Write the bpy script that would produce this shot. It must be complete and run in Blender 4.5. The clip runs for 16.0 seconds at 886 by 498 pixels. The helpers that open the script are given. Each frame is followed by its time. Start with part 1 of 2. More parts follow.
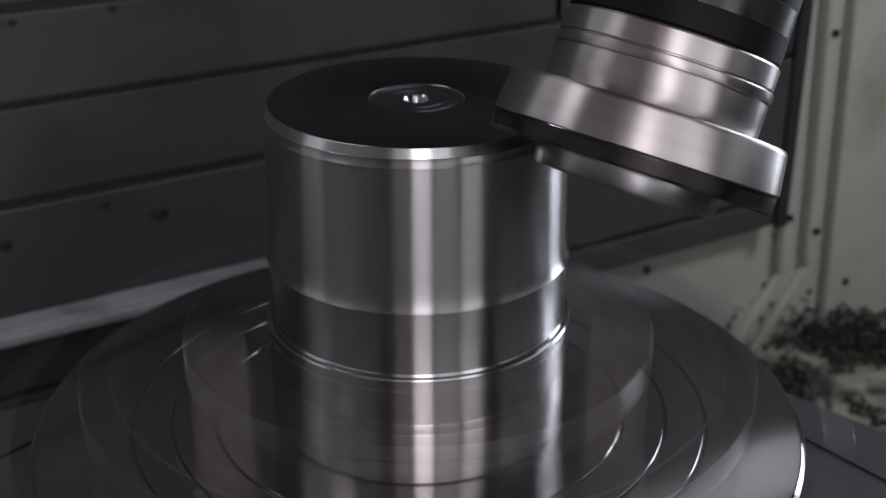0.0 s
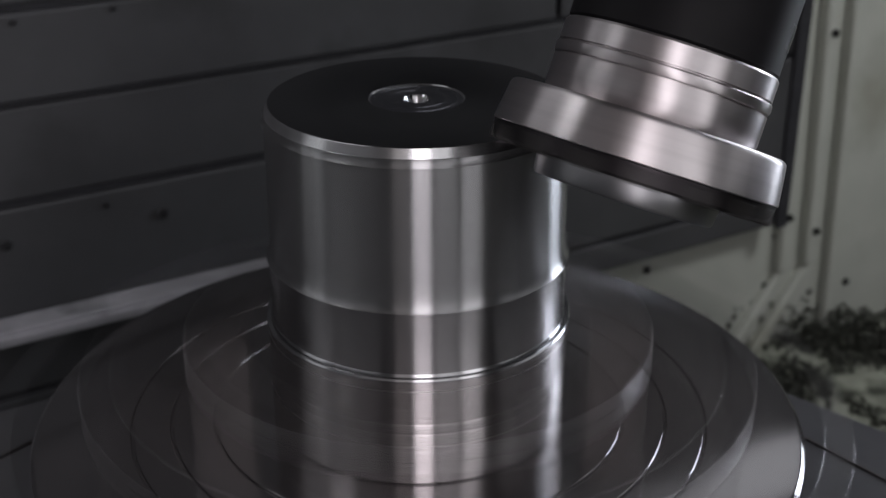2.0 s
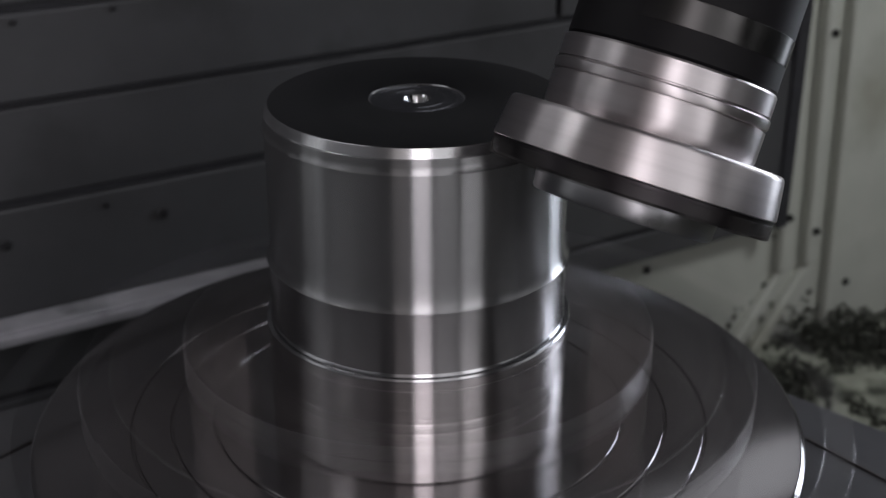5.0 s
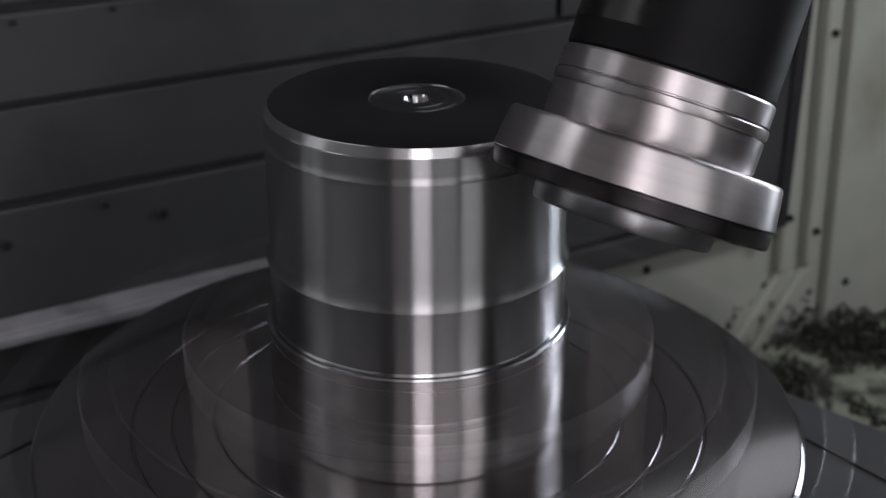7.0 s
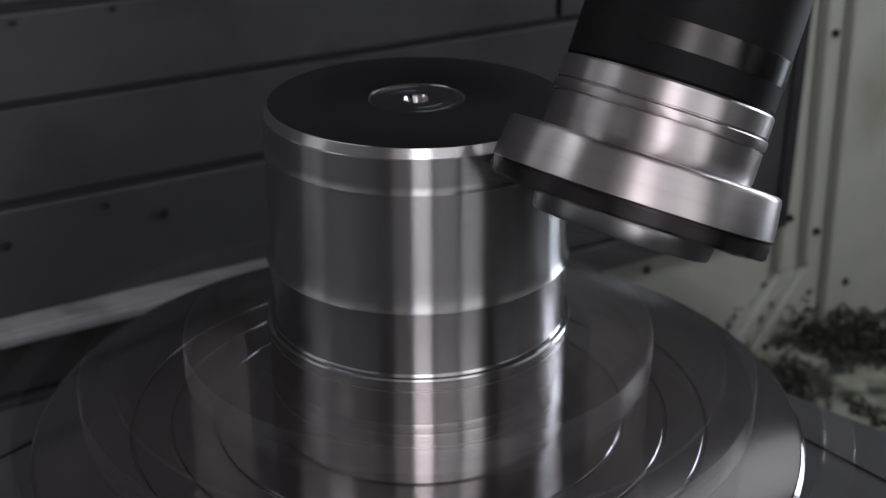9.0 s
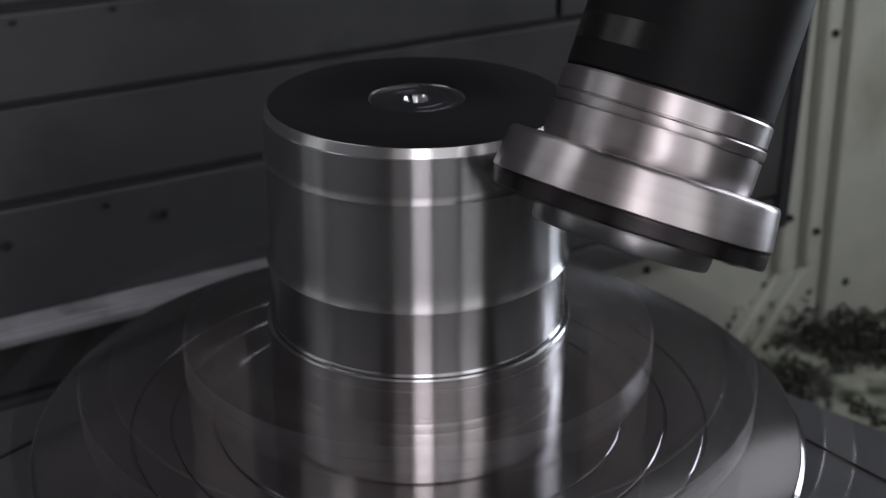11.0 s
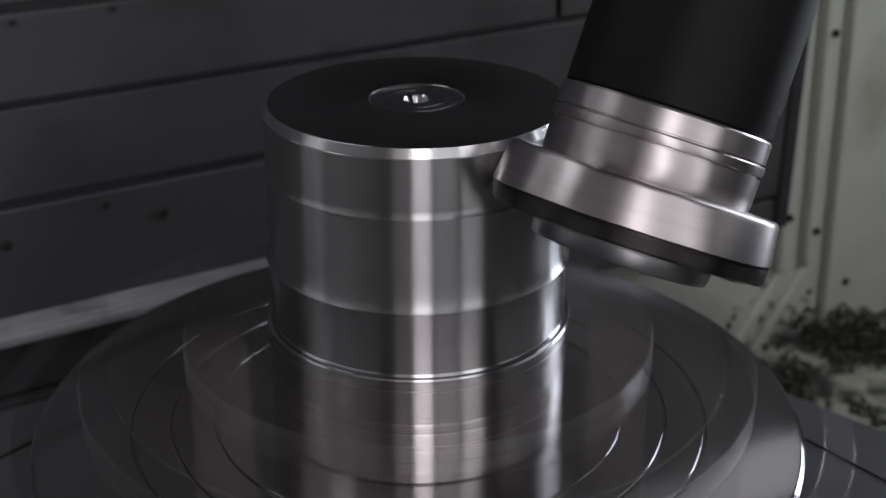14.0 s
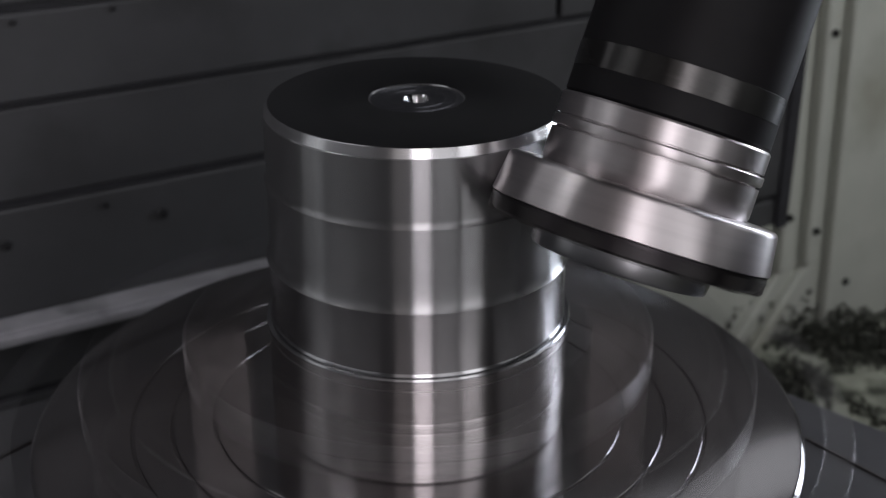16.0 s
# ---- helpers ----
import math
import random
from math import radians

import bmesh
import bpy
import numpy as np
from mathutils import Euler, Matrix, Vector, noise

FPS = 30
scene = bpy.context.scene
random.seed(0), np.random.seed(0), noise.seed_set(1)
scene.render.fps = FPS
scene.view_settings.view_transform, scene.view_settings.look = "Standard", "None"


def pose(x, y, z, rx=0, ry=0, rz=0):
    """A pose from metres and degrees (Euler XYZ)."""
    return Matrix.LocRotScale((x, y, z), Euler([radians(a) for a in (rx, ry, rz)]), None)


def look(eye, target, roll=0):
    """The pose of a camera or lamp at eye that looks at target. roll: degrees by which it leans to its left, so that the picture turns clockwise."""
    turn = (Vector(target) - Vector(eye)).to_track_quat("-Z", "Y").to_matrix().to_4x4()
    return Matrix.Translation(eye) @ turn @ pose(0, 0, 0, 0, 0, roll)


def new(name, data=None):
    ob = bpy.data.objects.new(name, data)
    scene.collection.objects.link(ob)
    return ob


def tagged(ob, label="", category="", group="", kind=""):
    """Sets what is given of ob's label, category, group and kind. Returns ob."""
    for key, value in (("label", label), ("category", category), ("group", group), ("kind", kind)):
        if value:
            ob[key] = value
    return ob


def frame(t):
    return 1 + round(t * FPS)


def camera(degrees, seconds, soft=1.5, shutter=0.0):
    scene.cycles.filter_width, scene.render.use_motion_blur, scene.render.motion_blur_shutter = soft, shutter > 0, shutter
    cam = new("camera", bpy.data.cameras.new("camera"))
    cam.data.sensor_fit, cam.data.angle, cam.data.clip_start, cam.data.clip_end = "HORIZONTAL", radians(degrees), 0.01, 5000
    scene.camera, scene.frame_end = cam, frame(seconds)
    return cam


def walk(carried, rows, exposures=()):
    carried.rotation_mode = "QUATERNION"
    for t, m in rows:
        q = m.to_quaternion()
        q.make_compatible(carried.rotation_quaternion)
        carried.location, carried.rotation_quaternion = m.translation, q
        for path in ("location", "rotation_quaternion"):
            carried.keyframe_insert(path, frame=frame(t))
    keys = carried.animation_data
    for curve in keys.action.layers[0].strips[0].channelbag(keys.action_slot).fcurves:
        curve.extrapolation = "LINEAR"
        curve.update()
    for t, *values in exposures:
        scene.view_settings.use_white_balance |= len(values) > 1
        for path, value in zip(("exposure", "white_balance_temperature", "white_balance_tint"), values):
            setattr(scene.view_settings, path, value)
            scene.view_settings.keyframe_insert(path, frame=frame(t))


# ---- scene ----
SECONDS = 16.0
EYE = Vector((0.0, -0.7433, 0.4516))
PITCH, YAW = radians(24.373), radians(1.248)
VIEW = Vector((math.cos(PITCH) * math.sin(YAW), math.cos(PITCH) * math.cos(YAW), -math.sin(PITCH)))

cam = camera(38.91, SECONDS, soft=1.2, shutter=1.0)
cam.data.dof.use_dof, cam.data.dof.focus_distance, cam.data.dof.aperture_fstop = True, 0.65, 9.5
walk(cam, [(0.0, look(EYE, EYE + VIEW)), (SECONDS, look(EYE, EYE + VIEW))], exposures=[(0.0, 0.0), (SECONDS, 0.0)])

# The machine's own axes: ALONG runs along the back wall, OUT points from it into the room.
AZ = radians(60.4)
ALONG = Vector((math.sin(AZ), math.cos(AZ), 0))
OUT = Vector((ALONG.y, -ALONG.x, 0))
WALL = Matrix((( ALONG.x, -OUT.x, 0, 0), (ALONG.y, -OUT.y, 0, 0), (0, 0, 1, 0), (0, 0, 0, 1)))  # x along, y into the wall
BACK = 0.45

# ---- light ----
world = bpy.data.worlds.new("machine_room")
scene.world = world
world.use_nodes = True
world.node_tree.nodes["Background"].inputs[0].default_value = (0.6, 0.65, 0.75, 1)
world.node_tree.nodes["Background"].inputs[1].default_value = 0.02


def area_lamp(name, azimuth, distance, height, width, tall, watts, colour, aim=0.1, spread=180):
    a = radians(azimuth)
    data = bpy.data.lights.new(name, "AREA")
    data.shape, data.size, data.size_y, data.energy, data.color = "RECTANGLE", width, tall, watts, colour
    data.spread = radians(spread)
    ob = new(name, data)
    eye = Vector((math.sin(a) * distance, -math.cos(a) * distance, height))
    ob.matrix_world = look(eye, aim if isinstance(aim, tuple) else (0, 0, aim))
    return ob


area_lamp("door_window_light", 2.8, 1.35, 0.72, 0.30, 1.8, 4.6, (0.985, 0.925, 0.975), 0.6)
area_lamp("door_edge_light", -12, 1.35, 0.70, 0.24, 1.7, 0.35, (1.0, 0.92, 0.93), 0.6)
# Added fill that stands in for the dimmer part of the door window.
area_lamp("door_middle_fill_light", 19.5, 1.33, 0.70, 0.36, 1.7, 1.25, (0.98, 0.96, 1.0), 0.6)
area_lamp("door_side_light", 37.5, 1.3, 0.70, 0.34, 1.7, 2.5, (0.98, 0.96, 1.0), 0.6)
area_lamp("side_window_light", 117, 1.1, 0.5, 0.30, 1.3, 1.7, (0.83, 0.89, 1.0), 0.3, 70)
area_lamp("far_window_light", -80, 1.05, 0.35, 0.42, 0.8, 0.36, (0.95, 0.96, 1.0), 0.5)
# Added lamp, unseen, standing in for the wall's reflection on the blank's left edge.
area_lamp("left_back_fill_light", -110, 0.5, 0.78, 0.4, 0.8, 0.4, (0.95, 0.95, 1.0), 0.5)
# No open door: a broad fill added to brighten blank, tool and cover.
area_lamp("front_fill_light", -32, 1.4, 1.5, 1.0, 0.8, 0.42, (1.0, 0.93, 0.96), 0.8)
# Unseen lamp added to brighten the top of the sheet-steel cover.
area_lamp("cover_fill_light", -78, 0.95, 1.3, 0.4, 0.2, 0.8, (0.96, 0.96, 1.0), (-0.30, 0.45, 0.4), 80)
# Added fill in place of the room's ambient, to brighten step and shoulder.
area_lamp("left_fill_light", -50, 1.25, 0.42, 1.0, 0.16, 0.2, (0.98, 0.96, 1.0), 0.2)
# Wide dim fill, added for what the walls would reflect onto the neck's right.
area_lamp("right_fill_light", 82, 1.15, 0.42, 1.0, 0.3, 0.45, (0.95, 0.96, 1.0), 0.2)
# Unseen lamp added only to lift the cream wall.
area_lamp("cream_fill_light", 102, 1.15, 0.95, 0.3, 0.2, 1.4, (0.95, 0.97, 1.0), (0.63, 0.86, -0.2), 80)
area_lamp("back_lamp_light", 150, 0.84, 0.66, 0.95, 0.28, 0.42, (0.93, 0.94, 1.0), (0.914, -0.142, 0.3))


# ---- materials ----
def material(name, colour, rough=0.5, metal=0.0, vary=0.25, size=40.0, bump=0.0, bump_size=300.0, stretch=(1, 1, 1),
             turned=0.0, rings=0.0, rough_vary=0.1, dirt=None, dirt_size=6.0, dirt_amount=0.5):
    m = bpy.data.materials.new(name)
    m.use_nodes = True
    nt = m.node_tree
    b = nt.nodes["Principled BSDF"]
    b.inputs["Metallic"].default_value = metal
    tc = nt.nodes.new("ShaderNodeTexCoord")
    mp = nt.nodes.new("ShaderNodeMapping")
    mp.inputs["Scale"].default_value = stretch
    nt.links.new(tc.outputs["Object"], mp.inputs["Vector"])

    def noise_node(scale, detail):
        n = nt.nodes.new("ShaderNodeTexNoise")
        n.inputs["Scale"].default_value, n.inputs["Detail"].default_value = scale, detail
        nt.links.new(mp.outputs["Vector"], n.inputs["Vector"])
        return n.outputs["Fac"]

    def ramp(fac, lo, hi, c0, c1):
        r = nt.nodes.new("ShaderNodeValToRGB")
        r.color_ramp.elements[0].position, r.color_ramp.elements[1].position = lo, hi
        r.color_ramp.elements[0].color, r.color_ramp.elements[1].color = (*c0, 1), (*c1, 1)
        nt.links.new(fac, r.inputs["Fac"])
        return r.outputs["Color"]

    dark = tuple(c * (1 - vary) for c in colour)
    light = tuple(min(1, c * (1 + vary)) for c in colour)
    col = ramp(noise_node(size, 6), 0.3, 0.7, dark, light)
    if dirt:
        mask = ramp(noise_node(dirt_size, 8), dirt_amount, dirt_amount + 0.16, (0, 0, 0), (1, 1, 1))
        mix = nt.nodes.new("ShaderNodeMix")
        mix.data_type = "RGBA"
        nt.links.new(mask, mix.inputs[0])
        nt.links.new(col, mix.inputs[6])
        mix.inputs[7].default_value = (*dirt, 1)
        col = mix.outputs[2]
    nt.links.new(col, b.inputs["Base Color"])
    rr = ramp(noise_node(size * 0.35, 5), 0.3, 0.7, (max(0.02, rough - rough_vary),) * 3, (min(1, rough + rough_vary),) * 3)
    nt.links.new(rr, b.inputs["Roughness"])
    if turned:
        t = nt.nodes.new("ShaderNodeTangent")
        t.direction_type, t.axis = "RADIAL", "Z"
        nt.links.new(t.outputs["Tangent"], b.inputs["Tangent"])
        b.inputs["Anisotropic"].default_value = turned
        b.inputs["Anisotropic Rotation"].default_value = 0.25
    if bump:
        bn = nt.nodes.new("ShaderNodeBump")
        bn.inputs["Strength"].default_value, bn.inputs["Distance"].default_value = bump, 0.001
        nt.links.new(noise_node(bump_size, 4), bn.inputs["Height"])
        nt.links.new(bn.outputs["Normal"], b.inputs["Normal"])
    return m


COLLAR = material("collar_steel", (0.55, 0.55, 0.56), 0.17, 1.0, 0.04, 60.0, turned=0.7, rough_vary=0.02)
TURNED = material("turned_steel", (0.39, 0.39, 0.395), 0.26, 0.93, 0.03, 3.0, turned=1.0, rough_vary=0.003, stretch=(0.1, 0.1, 60))
NECK = material("fine_turned_steel", (0.44, 0.43, 0.435), 0.2, 1.0, 0.03, 3.0, turned=1.0, rough_vary=0.004, stretch=(0.1, 0.1, 60))
BASE_STEEL = material("rough_turned_steel", (0.48, 0.455, 0.455), 0.24, 1.0, 0.10, 4.0, turned=1.0, rough_vary=0.05, stretch=(0.1, 0.1, 90))
# Top face's colour is darkened in place of the dark surroundings it mirrors.
FACE_DIMMED = material("dimmed_faced_steel", (0.16, 0.16, 0.165), 0.09, 1.0, 0.05, 60.0, turned=0.6, rough_vary=0.02)
CHAMFER = material("bright_chamfer_steel", (0.75, 0.75, 0.76), 0.22, 1.0, 0.04, 60.0, turned=0.6, rough_vary=0.02)
TABLE = material("table_steel", (0.50, 0.487, 0.493), 0.13, 1.0, 0.12, 30.0, turned=0.5, rough_vary=0.02)
PLATE = material("pallet_steel", (0.12, 0.12, 0.127), 0.42, 0.4, 0.15, 20.0, rough_vary=0.1)
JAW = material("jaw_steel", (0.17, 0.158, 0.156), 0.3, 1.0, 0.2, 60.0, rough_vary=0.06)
# Darker jaw steel for the steps and slides.
JAW_DARK = material("dark_jaw_steel", (0.07, 0.066, 0.066), 0.35, 1.0, 0.2, 60.0, rough_vary=0.06)
# Lightened steel that paints glints along the jaws' ends, edges and noses.
JAW_GLINT = material("ground_glint_steel", (0.80, 0.79, 0.81), 0.3, 1.0, 0.25, 2.0, rough_vary=0.08, stretch=(0.1, 0.1, 300))
RECESS = material("recess_steel", (0.3, 0.3, 0.33), 0.2, 1.0, 0.15, 90.0, turned=0.6, rough_vary=0.06)
BOLT = material("black_oxide_screw", (0.02, 0.02, 0.02), 0.4, 0.3, 0.2, 200.0)
TOOL = material("ground_tool_steel", (0.64, 0.60, 0.605), 0.34, 1.0, 0.07, 4.0, turned=0.8, rough_vary=0.02, stretch=(0.08, 0.08, 45))
TOOL_DARK = material("insert_seat_steel", (0.06, 0.054, 0.058), 0.4, 1.0, 0.15, 30.0, turned=0.6)
HUB = material("hub_steel", (0.33, 0.33, 0.34), 0.33, 1.0, 0.1, 60.0)
INSERT = material("carbide_insert", (0.025, 0.023, 0.022), 0.5, 0.2, 0.2, 200.0)
NOSE = material("black_spindle_coating", (0.008, 0.0075, 0.0085), 0.5, 0.0, 0.2, 120.0, rough_vary=0.05)
NOSE.node_tree.nodes["Principled BSDF"].inputs["Specular IOR Level"].default_value = 0.18
NOSE_BAND = material("bare_steel_band", (0.085, 0.083, 0.081), 0.30, 1.0, 0.1, 60.0, turned=0.8)
SHEET = material("dark_sheet_steel", (0.060, 0.060, 0.063), 0.55, 0.0, 0.32, 5.0, bump=0.12, bump_size=60.0, dirt=(0.036, 0.036, 0.037), dirt_size=7.0, dirt_amount=0.54)
DULL = material("dull_plug_steel", (0.035, 0.035, 0.037), 0.5, 0.2, 0.2, 150.0)
SEAM = material("seal_and_gap_black", (0.026, 0.026, 0.030), 0.6, 0.0, 0.2, 50.0)
LEDGE = material("worn_ledge_steel", (0.42, 0.41, 0.43), 0.45, 0.2, 0.2, 25.0, dirt=(0.14, 0.14, 0.14), dirt_size=14.0, dirt_amount=0.55)
CREAM = material("cream_enamel", (0.42, 0.43, 0.385), 0.45, 0.0, 0.06, 14.0, dirt=(0.30, 0.30, 0.25), dirt_size=5.0, dirt_amount=0.56)
CREAM_DIRTY = material("cream_enamel_floor", (0.27, 0.28, 0.23), 0.5, 0.0, 0.25, 30.0, dirt=(0.04, 0.043, 0.033), dirt_size=22.0, dirt_amount=0.47)
DARK_WALL = material("grey_enclosure_paint", (0.42, 0.42, 0.42), 0.5, 0.0, 0.15, 4.0)
ROOF = material("dark_roof_paint", (0.04, 0.04, 0.042), 0.6, 0.0, 0.15, 4.0)
CHIP = material("dark_steel_chip", (0.045, 0.047, 0.038), 0.5, 0.4, 0.4, 200.0)


# ---- builders ----
def link(name, bm, mat, parent=None, label="", smooth=None):
    me = bpy.data.meshes.new(name)
    bmesh.ops.recalc_face_normals(bm, faces=bm.faces)
    if smooth is not None:
        for f in bm.faces:
            f.smooth = True
        for e in bm.edges:
            e.smooth = e.calc_face_angle(3.0) < radians(smooth)
    bm.to_mesh(me)
    bm.free()
    me.materials.append(mat)
    ob = new(name, me)
    if parent:
        ob.parent = parent
    if label:
        ob["label"] = label
    return ob


def part(name, bm, mat, parent, label="", smooth=None):
    return link(name, bm, mat, parent, label, smooth)


def lathe(profile, steps=160, closed=False):
    """A solid of revolution about z from (radius, height) pairs, from bottom to top."""
    bm = bmesh.new()
    loops = []
    for r, z in profile:
        if r < 1e-6:
            loops.append([bm.verts.new((0, 0, z))])
        else:
            loops.append([bm.verts.new((r * math.cos(2 * math.pi * i / steps), r * math.sin(2 * math.pi * i / steps), z)) for i in range(steps)])
    pairs = list(zip(loops, loops[1:]))
    if closed:
        pairs.append((loops[-1], loops[0]))
    for a, b in pairs:
        for i in range(steps):
            j = (i + 1) % steps
            if len(a) == 1 and len(b) == 1:
                continue
            if len(a) == 1:
                bm.faces.new((a[0], b[i], b[j]))
            elif len(b) == 1:
                bm.faces.new((a[i], a[j], b[0]))
            else:
                bm.faces.new((a[i], a[j], b[j], b[i]))
    return bm


def box(x0, x1, y0, y1, z0, z1, m=None, bevel=0.0, segments=2):
    bm = bmesh.new()
    bmesh.ops.create_cube(bm, size=1)
    bmesh.ops.transform(bm, matrix=Matrix.Translation(((x0 + x1) / 2, (y0 + y1) / 2, (z0 + z1) / 2)) @ Matrix.Diagonal((x1 - x0, y1 - y0, z1 - z0, 1)), verts=bm.verts)
    if bevel:
        bmesh.ops.bevel(bm, geom=bm.edges[:], offset=bevel, segments=segments, affect="EDGES", profile=0.5)
    if m is not None:
        bmesh.ops.transform(bm, matrix=m, verts=bm.verts)
    return bm


def prism(points, z0, z1, bevel=0.0):
    bm = bmesh.new()
    f = bm.faces.new([bm.verts.new((x, y, z0)) for x, y in points])
    ex = bmesh.ops.extrude_face_region(bm, geom=[f])
    bmesh.ops.translate(bm, vec=(0, 0, z1 - z0), verts=[v for v in ex["geom"] if isinstance(v, bmesh.types.BMVert)])
    if bevel:
        bmesh.ops.bevel(bm, geom=bm.edges[:], offset=bevel, segments=2, affect="EDGES", profile=0.5)
    return bm


def sector(profile, half, m, steps=10):
    """A block bent round the z axis: a closed (radius, height) outline swept from -half to half degrees."""
    bm = bmesh.new()
    rows = []
    for i in range(steps + 1):
        a = radians(-half + 2 * half * i / steps)
        rows.append([bm.verts.new((r * math.cos(a), r * math.sin(a), z)) for r, z in profile])
    n = len(profile)
    for a, b in zip(rows, rows[1:]):
        for k in range(n):
            bm.faces.new((a[k], a[(k + 1) % n], b[(k + 1) % n], b[k]))
    bm.faces.new(rows[0])
    bm.faces.new(rows[-1][::-1])
    bmesh.ops.transform(bm, matrix=m, verts=bm.verts)
    return bm


def empty(name, label, category, group="", m=None):
    ob = new(name)
    ob.empty_display_size = 0.02
    if m is not None:
        ob.matrix_world = m
    return tagged(ob, label, category, group)


# ---- enclosure ----
def enclosure():
    lo, hi, front, floor_z, top = -1.7, 1.45, -1.55, -0.42, 1.8
    t = 0.04
    tagged(link("floor", box(lo, hi, front, BACK + 0.03, floor_z - t, floor_z, WALL), CREAM_DIRTY), "cream enamelled machine floor strewn with dark chips", "floor", kind="structure")
    tagged(link("ceiling", box(lo, hi, front, BACK + 0.03, top, top + t, WALL), ROOF), "dark grey machine roof panel", "ceiling", kind="structure")
    tagged(link("wall_back", box(lo, hi, BACK + 0.03, BACK + 0.07, floor_z - t, top + t, WALL), CREAM), "cream enamelled back wall of the machine enclosure", "wall", kind="structure")
    # Out of view: a dark sheet added so the spinning disc mirrors dark.
    tagged(link("wall_mirrored_dark", box(0.8195, hi, BACK - 0.004, BACK + 0.0285, 0.20, top, WALL), SHEET), "unseen dark sheet above the cream panels, added for the table to mirror", "wall", kind="structure")
    tagged(link("wall_front", box(lo, hi, front - t, front, floor_z - t, top + t, WALL), DARK_WALL), "dark grey front wall of the enclosure", "wall", kind="structure")
    tagged(link("wall_left", box(lo - t, lo, front, BACK + 0.03, floor_z - t, top + t, WALL), DARK_WALL), "dark grey side wall of the enclosure", "wall", kind="structure")
    # Unseen as well, and given the dark sheet for the disc to mirror.
    tagged(link("wall_right", box(hi, hi + t, front, BACK + 0.03, floor_z - t, top + t, WALL), SHEET), "dark grey side wall of the enclosure", "wall", kind="structure")


def screw(x, y, z, r=0.0055, label="black socket-head screw in the cream wall", group="wall screws", mat=None):
    """A socket-head screw in the back wall, its head towards the room."""
    ob = empty("wall_screw", label, "screw", group, WALL @ Matrix.Translation((x, y, z)) @ pose(0, 0, 0, 90))
    part("head", lathe([(0, 0), (r, 0), (r, 0.004), (r * 0.85, 0.005), (r * 0.5, 0.005), (r * 0.5, 0.003), (0, 0.003)], 24), mat or BOLT, ob, smooth=40)
    return ob


def way_cover():
    """The dark sheet-steel cover before the back wall, in folded bands with seals between them."""
    ob = empty("way_cover", "dark grey sheet-steel cover in overlapping horizontal bands", "machine cover", m=WALL)
    x0, x1 = -1.5, 0.815
    bands = ((0.200, 1.3), (0.1160, 0.1935), (0.0245, 0.1100), (-0.167, 0.0180), (-0.212, -0.1745))
    for i, (z0, z1) in enumerate(bands):
        if i == 1:
            part("panel", box(x0, 0.429, BACK - 0.004, BACK + 0.026, z0, z1, bevel=0.003), SHEET, ob)
        else:
            part("panel", box(x0, x1, BACK - 0.002 * (i % 2), BACK + 0.026, z0, z1, bevel=0.003), SHEET, ob)
    for z in (0.1965, 0.113, 0.021, -0.171):
        part("seal", box(x0, x1 - 0.002, BACK + 0.006, BACK + 0.024, z - 0.006, z + 0.006), SEAM, ob, "black rubber seal")
    part("panel", box(0.437, x1, BACK - 0.002, BACK + 0.026, 0.1160, 0.1935, bevel=0.003), SHEET, ob)
    # Dark strip standing in for the shaded gap at the cover's right end.
    part("gap_strip", box(0.800, 0.8185, BACK - 0.009, BACK - 0.0025, -0.214, 1.3, bevel=0.002), SEAM, ob, "black upright strip painting the dark gap beside the cover")
    return ob


def ledge():
    ob = empty("wall_ledge", "worn light-grey steel ledge along the dark cover", "ledge", m=WALL)
    part("rail", box(-1.5, 0.36, BACK - 0.034, BACK - 0.003, -0.0945, -0.0850, bevel=0.002), LEDGE, ob)
    part("lip", box(-1.5, 0.36, BACK - 0.040, BACK - 0.033, -0.0985, -0.0885, bevel=0.0025), LEDGE, ob, "brighter rubbed lip")


def ribs():
    depth = BACK + 0.012
    lean = Matrix(((1, 0, -0.05, -0.006), (0, 1, 0, 0), (0, 0, 1, 0), (0, 0, 0, 1)))  # the folds stand slightly off plumb
    for x0, x1 in ((0.830, 0.8535), (0.8805, 0.907)):
        ob = empty("wall_rib", "cream enamelled upright rib folded into the wall", "rib", "wall ribs", WALL)
        part("upright", box(x0, x1, depth, BACK + 0.032, -0.30, 0.196, lean, bevel=0.006, segments=3), CREAM, ob)
        foot = Matrix.Translation(((x0 + x1) / 2 + 0.011, 0, -0.300)) @ pose(0, 0, 0, 0, 38, 0)
        part("foot", box(-0.008, 0.008, depth + 0.004, BACK + 0.032, -0.15, 0.0, foot, bevel=0.004, segments=3), CREAM, ob)
    tagged(link("wall_panel", box(0.9285, 1.44, depth, BACK + 0.032, -0.419, 0.196, WALL @ lean, bevel=0.005, segments=3), CREAM), "cream enamelled raised wall panel with screws", "wall panel")



enclosure()
way_cover()
ledge()
ribs()


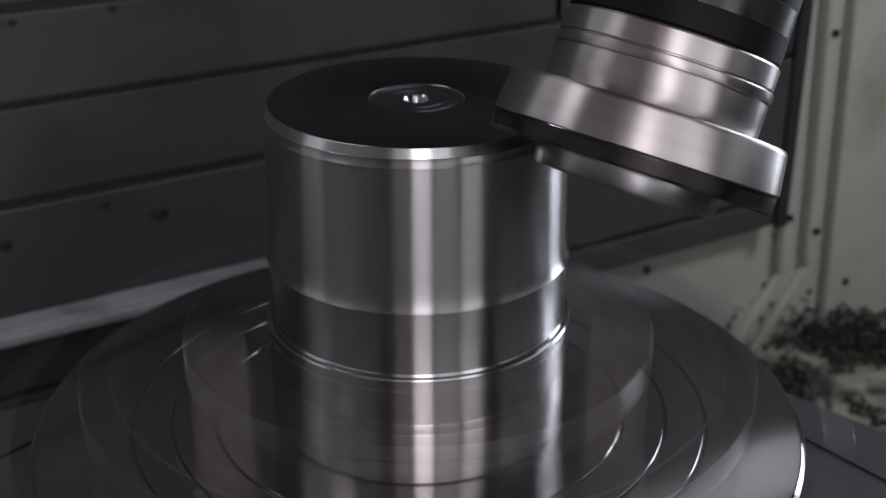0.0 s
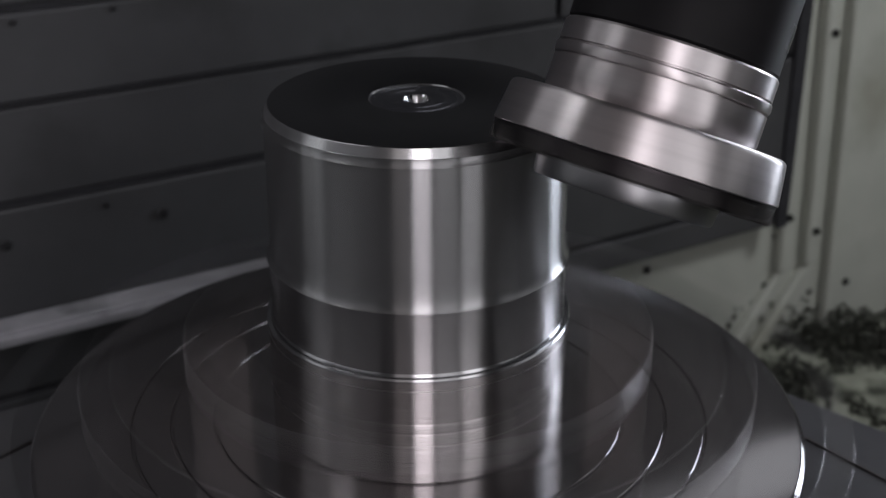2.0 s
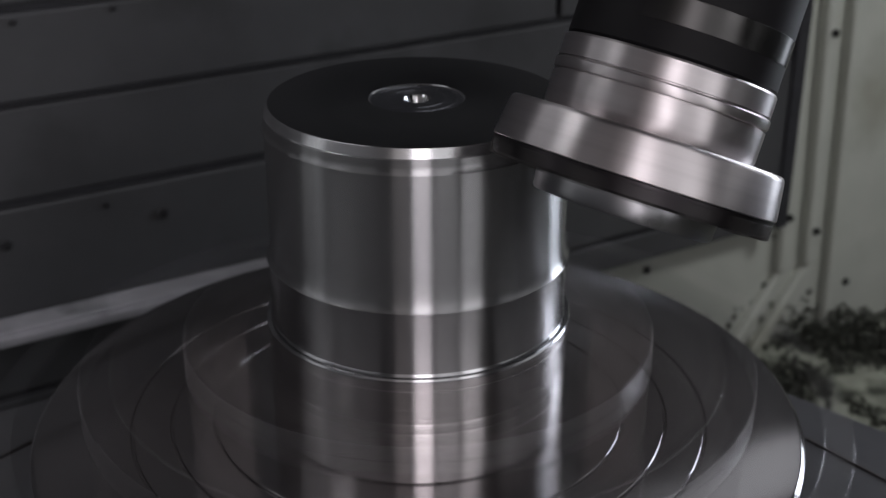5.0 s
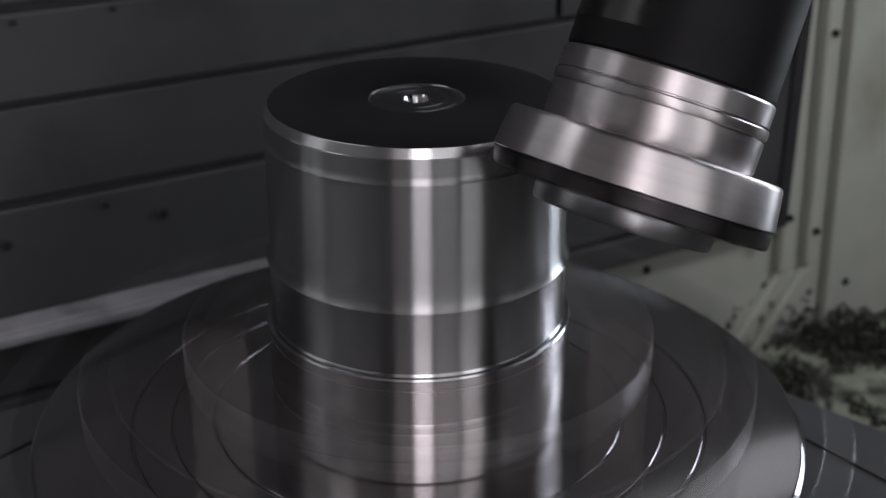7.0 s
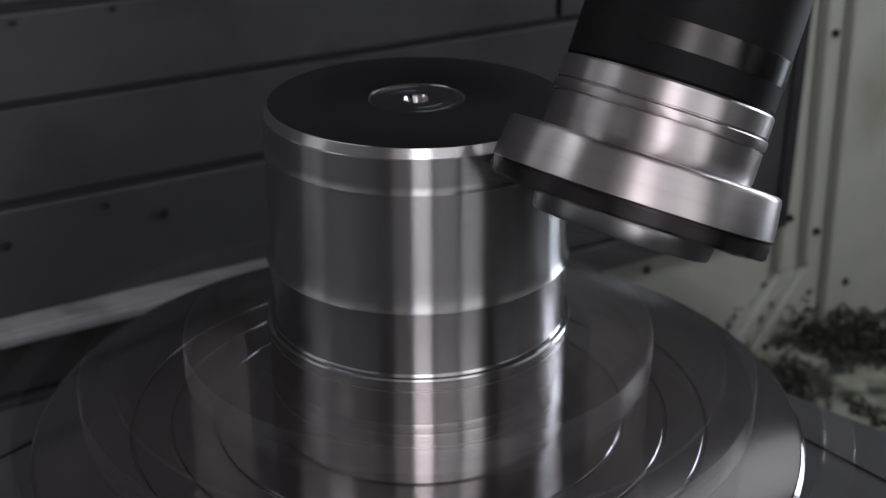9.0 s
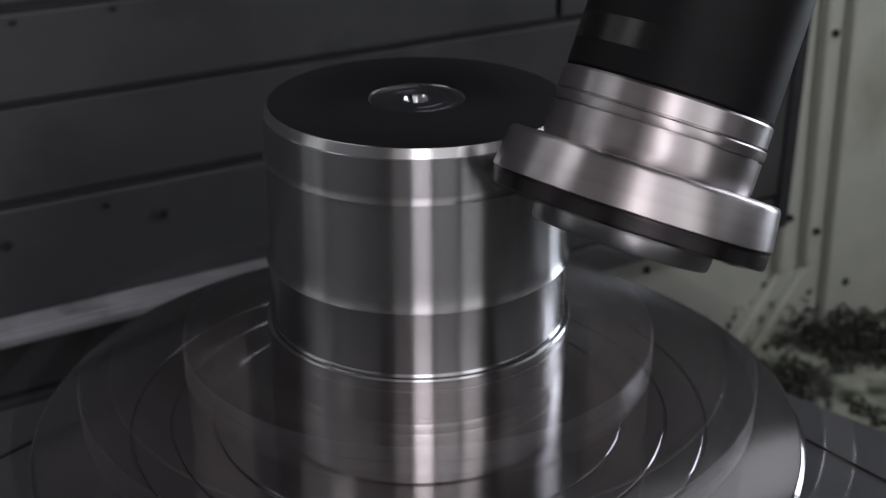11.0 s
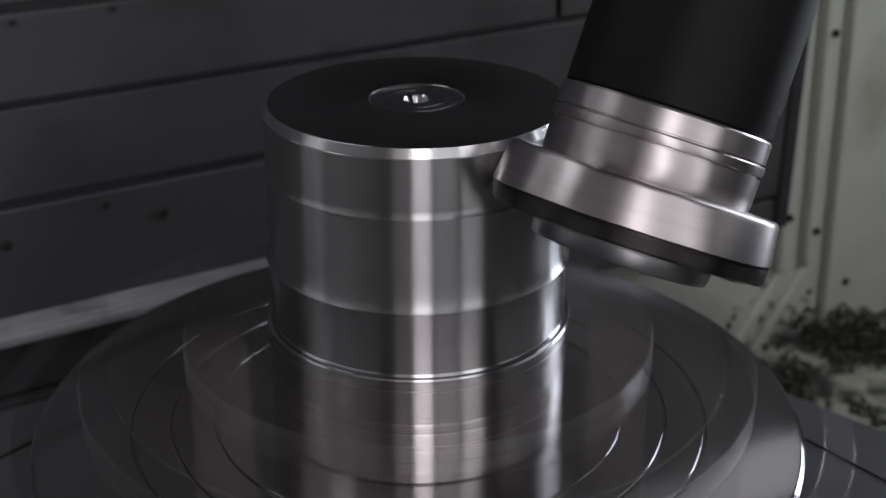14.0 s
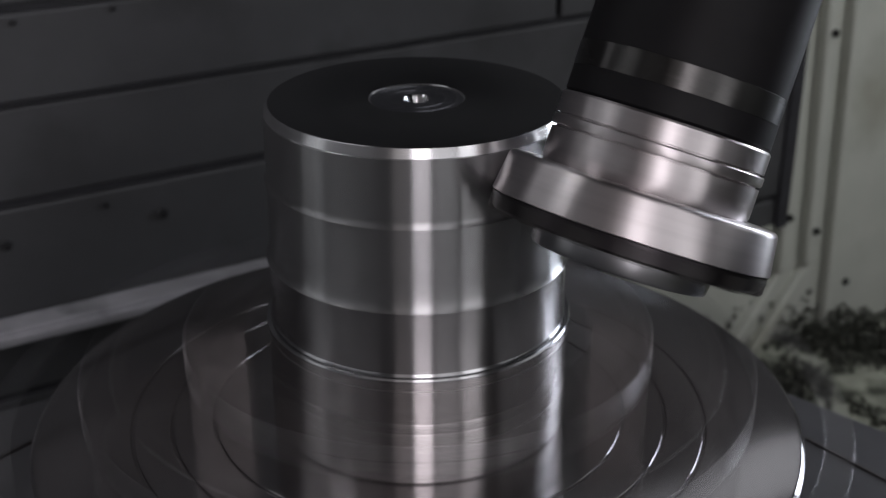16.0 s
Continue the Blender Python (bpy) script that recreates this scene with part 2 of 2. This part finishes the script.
# ---- table ----
def pallet():
    ob = empty("pallet", "dull grey steel pallet under the round table", "pallet")
    back = OUT * -0.2215
    c = back + ALONG * 0.2135
    d = Vector((1, -1, 0)).normalized()
    pts = [back - ALONG * 0.75, c, c + d * 0.62, c + d * 0.62 - ALONG * 0.9 + OUT * 0.25, back - ALONG * 0.75 + OUT * 0.6]
    part("slab", prism([(p.x, p.y) for p in pts], -0.11, -0.05, 0.002), PLATE, ob)
    for a, b in (((-0.335, -0.032), (-0.262, 0.052)), ((0.2795, 0.0239), (0.362, -0.0850))):
        a, b = Vector((*a, 0)), Vector((*b, 0))
        n = (b - a).normalized().cross(Vector((0, 0, 1))) * 0.0011
        part("strip", prism([(p.x, p.y) for p in (a - n, b - n, b + n, a + n)], -0.0505, -0.0485), JAW, ob, "thin raised strip")
    part("column", lathe([(0, -0.42), (0.22, -0.42), (0.22, -0.108), (0, -0.108)], 64), PLATE, ob, smooth=40)
    return ob


def rotary_table():
    ob = empty("rotary_table", "round turned-steel table with ring grooves, spinning fast", "rotary table")
    prof = [(0, -0.049), (0.232, -0.049), (0.2565, -0.022), (0.2575, -0.020), (0.2575, -0.0034), (0.2569, -0.0024), (0.2547, -0.0003), (0.2535, 0)]
    for r in (0.193, 0.167, 0.139):
        prof += [(r + 0.0017, 0), (r + 0.0012, -0.0003), (r + 0.0004, -0.0018), (r - 0.0006, -0.0018), (r - 0.0011, -0.0004), (r - 0.0015, 0)]
    prof += [(0.112, 0), (0, 0)]
    part("disc", lathe(prof, 256), TABLE, ob, smooth=25)
    # four clamping jaws on the disc, each with two steps
    for i in range(4):
        m = pose(0, 0, 0, 0, 0, 90 * i + 20)
        jaw = part("jaw", sector([(0.1155, 0.0005), (0.1155, 0.0644), (0.1161, 0.0650), (0.1534, 0.0650), (0.1540, 0.0644), (0.1540, 0.0165), (0.1540, 0.0005)], 4.2, m), JAW, ob, "stepped steel clamping jaw", smooth=35)
        # Plate in lightened steel, paints the streak that lamps leave on the jaw end.
        part("jaw_end", sector([(0.1542, 0.0405), (0.1542, 0.0640), (0.1550, 0.0640), (0.1550, 0.0405)], 5.0, m), JAW_GLINT, jaw, "ground end face, lightened to paint its glint", smooth=35)
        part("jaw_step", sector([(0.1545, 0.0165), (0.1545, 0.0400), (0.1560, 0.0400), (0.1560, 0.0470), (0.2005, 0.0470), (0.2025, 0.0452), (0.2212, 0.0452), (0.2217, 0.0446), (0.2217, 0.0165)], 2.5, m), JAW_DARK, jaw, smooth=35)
        part("jaw_end", sector([(0.2219, 0.0250), (0.2219, 0.0440), (0.2226, 0.0440), (0.2226, 0.0250)], 3.6, m), JAW_GLINT, jaw, "ground end face, lightened to paint its glint", smooth=35)
        # Narrow lightened edge drawn for a thin highlight, likewise further out.
        part("jaw_edge", sector([(0.2010, 0.0468), (0.2010, 0.0474), (0.2020, 0.0474), (0.2026, 0.0466), (0.2026, 0.0460)], 2.5, m), JAW_GLINT, jaw, "edge lightened to paint a thin glint", smooth=35)
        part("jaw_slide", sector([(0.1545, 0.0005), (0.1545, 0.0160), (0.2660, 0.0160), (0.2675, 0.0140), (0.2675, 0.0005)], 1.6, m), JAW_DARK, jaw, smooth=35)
        part("jaw_edge", sector([(0.2664, 0.0158), (0.2668, 0.0164), (0.2676, 0.0158), (0.2680, 0.0150)], 2.0, m), JAW_GLINT, jaw, "edge lightened to paint a thin glint", smooth=35)
        part("jaw_nose", sector([(0.2682, 0.0040), (0.2682, 0.0150), (0.2845, 0.0155), (0.2858, 0.0140), (0.2858, 0.0040)], 1.8, m), JAW_GLINT, jaw, smooth=35)
        bm = lathe([(0, 0.0455), (0.0058, 0.0455), (0.0058, 0.0520), (0.0048, 0.0530), (0.0028, 0.0530), (0.0028, 0.050), (0, 0.050)], 24)
        bmesh.ops.transform(bm, matrix=m @ pose(0.1975, 0, 0), verts=bm.verts)
        part("jaw_bolt", bm, JAW, jaw, "steel clamping bolt", smooth=40)
    return ob


def workpiece():
    ob = empty("workpiece", "turned steel cylinder blank with a flat dimmed top, on the table", "workpiece")
    R, N, B = 0.0950, 0.0960, 0.0990
    part("base", lathe([(0.05, 0.0), (B - 0.0015, 0.0), (B, 0.0015), (B, 0.0350), (B - 0.0004, 0.0361), (B, 0.0363),
                        (B, 0.0420), (B - 0.0004, 0.0431), (B, 0.0433), (B, 0.0724), (0.05, 0.0724)], 200), BASE_STEEL, ob, "rough-turned steel foot", smooth=25)
    part("collar", lathe([(0.09, 0.0724), (0.0996, 0.0724), (0.1000, 0.0728), (0.1000, 0.0736), (0.0993, 0.0746), (0.0980, 0.0747), (0.0977, 0.0735), (0.0970, 0.0735), (0.0968, 0.0755), (0.0962, 0.0766), (0.09, 0.0766)], 200), COLLAR, ob, "bright raised collar", smooth=25)
    neck = [(0.09, 0.0764), (N, 0.0764), (N, 0.1172)]
    part("neck", lathe(neck + [(0.09, 0.1172)], 200), NECK, ob, smooth=25)
    fillet = [(0.09, 0.1172)]
    for i in range(19):
        k = (i / 18) ** 1.5
        fillet.append((R + 0.0015 * (1 - k) ** 2.6 + 0.0012 * (1 - k) ** 8, 0.1172 + 0.0195 * k))
    part("shoulder", lathe(fillet + [(0.09, 0.137)], 200), TURNED, ob, "rounded shoulder", smooth=40)
    part("body", lathe([(0.05, 0.1365), (R, 0.1365), (R, 0.2112), (R - 0.0004, 0.2118)], 200), TURNED, ob, smooth=25)
    part("chamfer", lathe([(R - 0.0004, 0.2118), (0.0922, 0.2172), (0.0917, 0.2175)], 200), CHAMFER, ob, "bright bevelled rim", smooth=12)
    face = part("top_face", lathe([(0.0917, 0.2175), (0.0300, 0.2175), (0.0298, 0.21745)], 200), FACE_DIMMED, ob, "smooth faced top, dimmed for the dark room it mirrors", smooth=25)
    part("recess_edge", lathe([(0.0298, 0.21745), (0.0294, 0.2171), (0.0288, 0.21685)], 160), CHAMFER, face, "bright rounded edge of the recess", smooth=50)
    part("recess", lathe([(0.0288, 0.21685), (0.0255, 0.2168), (0.0250, 0.21695), (0.0245, 0.2168), (0.018, 0.2168), (0.0175, 0.21695), (0.0170, 0.2168), (0.0085, 0.2168)], 160), RECESS, face, "shallow turned recess", smooth=25)
    part("centre_hole", lathe([(0.0085, 0.2168), (0.0075, 0.2155), (0.0045, 0.2080), (0.0045, 0.195), (0, 0.195)], 64), COLLAR, face, "bright countersunk centre hole", smooth=30)
    return ob


def cut_step(parent):
    """The edge that the cutter leaves on the body: a narrow fillet with a sharp lower rim."""
    R = 0.0950
    prof = [(R - 0.001, 0.0050)]
    for i in range(10):
        k = i / 9
        prof.append((R + 0.00004 + 0.0012 * k ** 2.2, 0.0050 * (1 - k)))
    prof.append((R - 0.001, 0.0))
    return part("cut_step", lathe(prof, 200), TURNED, parent, "raised edge left by the cut, creeping downward", smooth=50)


table_pallet = pallet()
table = rotary_table()
blank = workpiece()
step = cut_step(blank)


# ---- milling spindle ----
TOOL_AT = Vector((0.1209, -0.1199, 0.2479))
TOOL_TILT, TOOL_AZ = radians(24.585), radians(48.26)
AXIS = Vector((math.sin(TOOL_TILT) * math.sin(TOOL_AZ), math.sin(TOOL_TILT) * math.cos(TOOL_AZ), math.cos(TOOL_TILT)))
TOOL_TURN = AXIS.to_track_quat("Z", "Y").to_matrix().to_4x4()
FEED = 0.0454 / 16.0


def milling_tool():
    ob = empty("milling_tool", "ground steel face-milling cutter in a black spindle nose, tilted and spinning", "milling cutter")
    cutter = part("cutter_body", lathe([(0.03, -0.0228), (0.0770, -0.0228), (0.0775, -0.0222), (0.0748, -0.0026), (0.0744, -0.0012), (0.0736, -0.0002), (0.0724, 0.0004), (0.05, 0.0012), (0.03, 0.0012)], 160), TOOL, ob, "broad ground-steel cutter disc", smooth=30)
    part("insert_ring", lathe([(0.03, -0.0322), (0.0738, -0.0322), (0.0752, -0.0308), (0.0768, -0.0232), (0.03, -0.0232)], 96), TOOL_DARK, ob, "dark ring of insert seats", smooth=30)
    for i in range(16):
        m = pose(0, 0, 0, 0, 0, 22.5 * i)
        part("insert", box(0.0685, 0.0768, -0.005, 0.005, -0.0332, -0.0245, m, bevel=0.001), INSERT, cutter)
    part("hub", lathe([(0, -0.0435), (0.0482, -0.0435), (0.0492, -0.0420), (0.0502, -0.0318), (0, -0.0318)], 96), HUB, ob, "grey steel hub under the cutter", smooth=30)
    holder = part("holder", lathe([(0.03, 0.0008), (0.0565, 0.0008), (0.0575, 0.0030), (0.0575, 0.0188), (0.0552, 0.0190), (0.0552, 0.0199), (0.0576, 0.0201), (0.0582, 0.0212), (0.0582, 0.0250),
                                   (0.0576, 0.0256), (0.0552, 0.0258), (0.0552, 0.0266), (0.0574, 0.0268), (0.0574, 0.0374), (0.0564, 0.0386), (0.03, 0.0386)], 160), TOOL, ob, "ground steel holder with two ring grooves", smooth=30)
    nose = part("spindle_nose", lathe([(0.03, 0.0388), (0.0550, 0.0388), (0.0564, 0.0402), (0.0560, 0.10), (0.0545, 0.30), (0.0545, 0.60), (0.03, 0.60)], 128), NOSE, ob, "matt black spindle nose", smooth=30)
    # bare band, half way round
    bm = bmesh.new()
    n = 40
    rows = []
    for z, r in ((0.0530, 0.0562), (0.0533, 0.0566), (0.0667, 0.0566), (0.0670, 0.0561)):
        rows.append([bm.verts.new((r * math.cos(a), r * math.sin(a), z)) for a in [radians(-88 + 176 * i / n) for i in range(n + 1)]])
    for a, b in zip(rows, rows[1:]):
        for i in range(n):
            bm.faces.new((a[i], a[i + 1], b[i + 1], b[i]))
    part("bare_band", bm, NOSE_BAND, nose, "bare grey steel band", smooth=40)
    return ob


tool = milling_tool()

# ---- screws and small things ----
for sx, sz in ((0.612, -0.243), (0.8408, -0.2467), (0.8302, -0.3205), (0.878, -0.364)):
    screw(sx, BACK + 0.0305, sz)
for sx, sz in ((0.8435, -0.2142), (0.8275, 0.032), (0.8855, 0.0365), (0.8985, -0.246), (0.9740, -0.342)):
    screw(sx, BACK + 0.0125, sz)
for sx, sz in ((-0.175, -0.014), (-0.028, -0.014), (-0.081, 0.005), (-0.142, 0.186), (-0.055, 0.188)):
    screw(sx, BACK - 0.002, sz, 0.0055 if sz == -0.014 else 0.003, "dull dark screw in the sheet-steel cover", "cover screws", DULL)


def chip_heap():
    """Curled swarf lying in drifts on the floor and up against the wall."""
    rng = random.Random(4)
    verts, faces = [], []
    placed = 0
    while placed < 9000:
        x, y = rng.uniform(0.60, 1.40), rng.uniform(0.02, 0.476)
        drift = noise.fractal(Vector((x * 9, y * 9, 1.3)), 1.0, 2.0, 4) + 0.55 * noise.noise(Vector((x * 26, y * 26, 4.0)))
        near = max(0.0, 1 - (0.476 - y) / 0.16)
        if drift + rng.uniform(-0.3, 0.3) < 0.05 + 0.12 * (1 - near):
            continue
        placed += 1
        on_wall = placed % 26 == 0
        z = -0.419 + rng.random() ** 2 * (0.012 + 0.035 * near * max(0.0, min(1.0, drift + 0.3)))
        if on_wall:
            y, z = 0.4785, -0.41 + 0.07 * rng.random() ** 2
        size, turns, wide = rng.uniform(0.0018, 0.0046), rng.uniform(0.5, 1.1), rng.uniform(0.0015, 0.004)
        m = WALL @ Matrix.Translation((x, y, z)) @ pose(0, 0, 0, rng.uniform(0, 360), rng.uniform(0, 360), rng.uniform(0, 360))
        n, base = 5, len(verts)
        for i in range(n + 1):
            a = 2 * math.pi * turns * i / n
            r = size * (0.6 + 0.4 * i / n)
            for side in (-1, 1):
                verts.append(tuple(m @ Vector((r * math.cos(a), r * math.sin(a), side * wide + 0.002 * i / n))))
        for i in range(n):
            k = base + 2 * i
            faces.append((k, k + 1, k + 3, k + 2))
    me = bpy.data.meshes.new("metal_chips")
    me.from_pydata(verts, [], faces)
    me.materials.append(CHIP)
    tagged(new("metal_chips", me), "dark curled metal chips heaped on the machine floor", "metal chips", kind="stuff")


chip_heap()


# ---- what moves ----
def motions():
    frames = [i / FPS for i in range(int(SECONDS * FPS) + 1)]
    spin = [(t, pose(0, 0, 0, 0, 0, 86.0 * i)) for i, t in enumerate(frames)]
    walk(table, spin)
    walk(blank, spin)
    walk(tool, [(t, Matrix.Translation(TOOL_AT - Vector((0, 0, FEED * t))) @ TOOL_TURN @ pose(0, 0, 0, 0, 0, TOOL_PHASE + 15.0 * i)) for i, t in enumerate(frames)])
    # the cut edge follows the feed once the cutter is below the bevel
    heights = [(t, min(0.2066, 0.2172 - 0.00297 * t)) for t in frames[::15]]
    walk(step, [(t, pose(0, 0, z)) for t, z in heights])


def tool_phase():
    """The turn about the tool's axis that shows the bare band to the front at 15.25 s."""
    front = TOOL_TURN.inverted().to_3x3() @ Vector((EYE.x - TOOL_AT.x, EYE.y - TOOL_AT.y, 0))
    return math.degrees(math.atan2(front.y, front.x)) - 15.0 * FPS * 15.25


TOOL_PHASE = tool_phase()
motions()
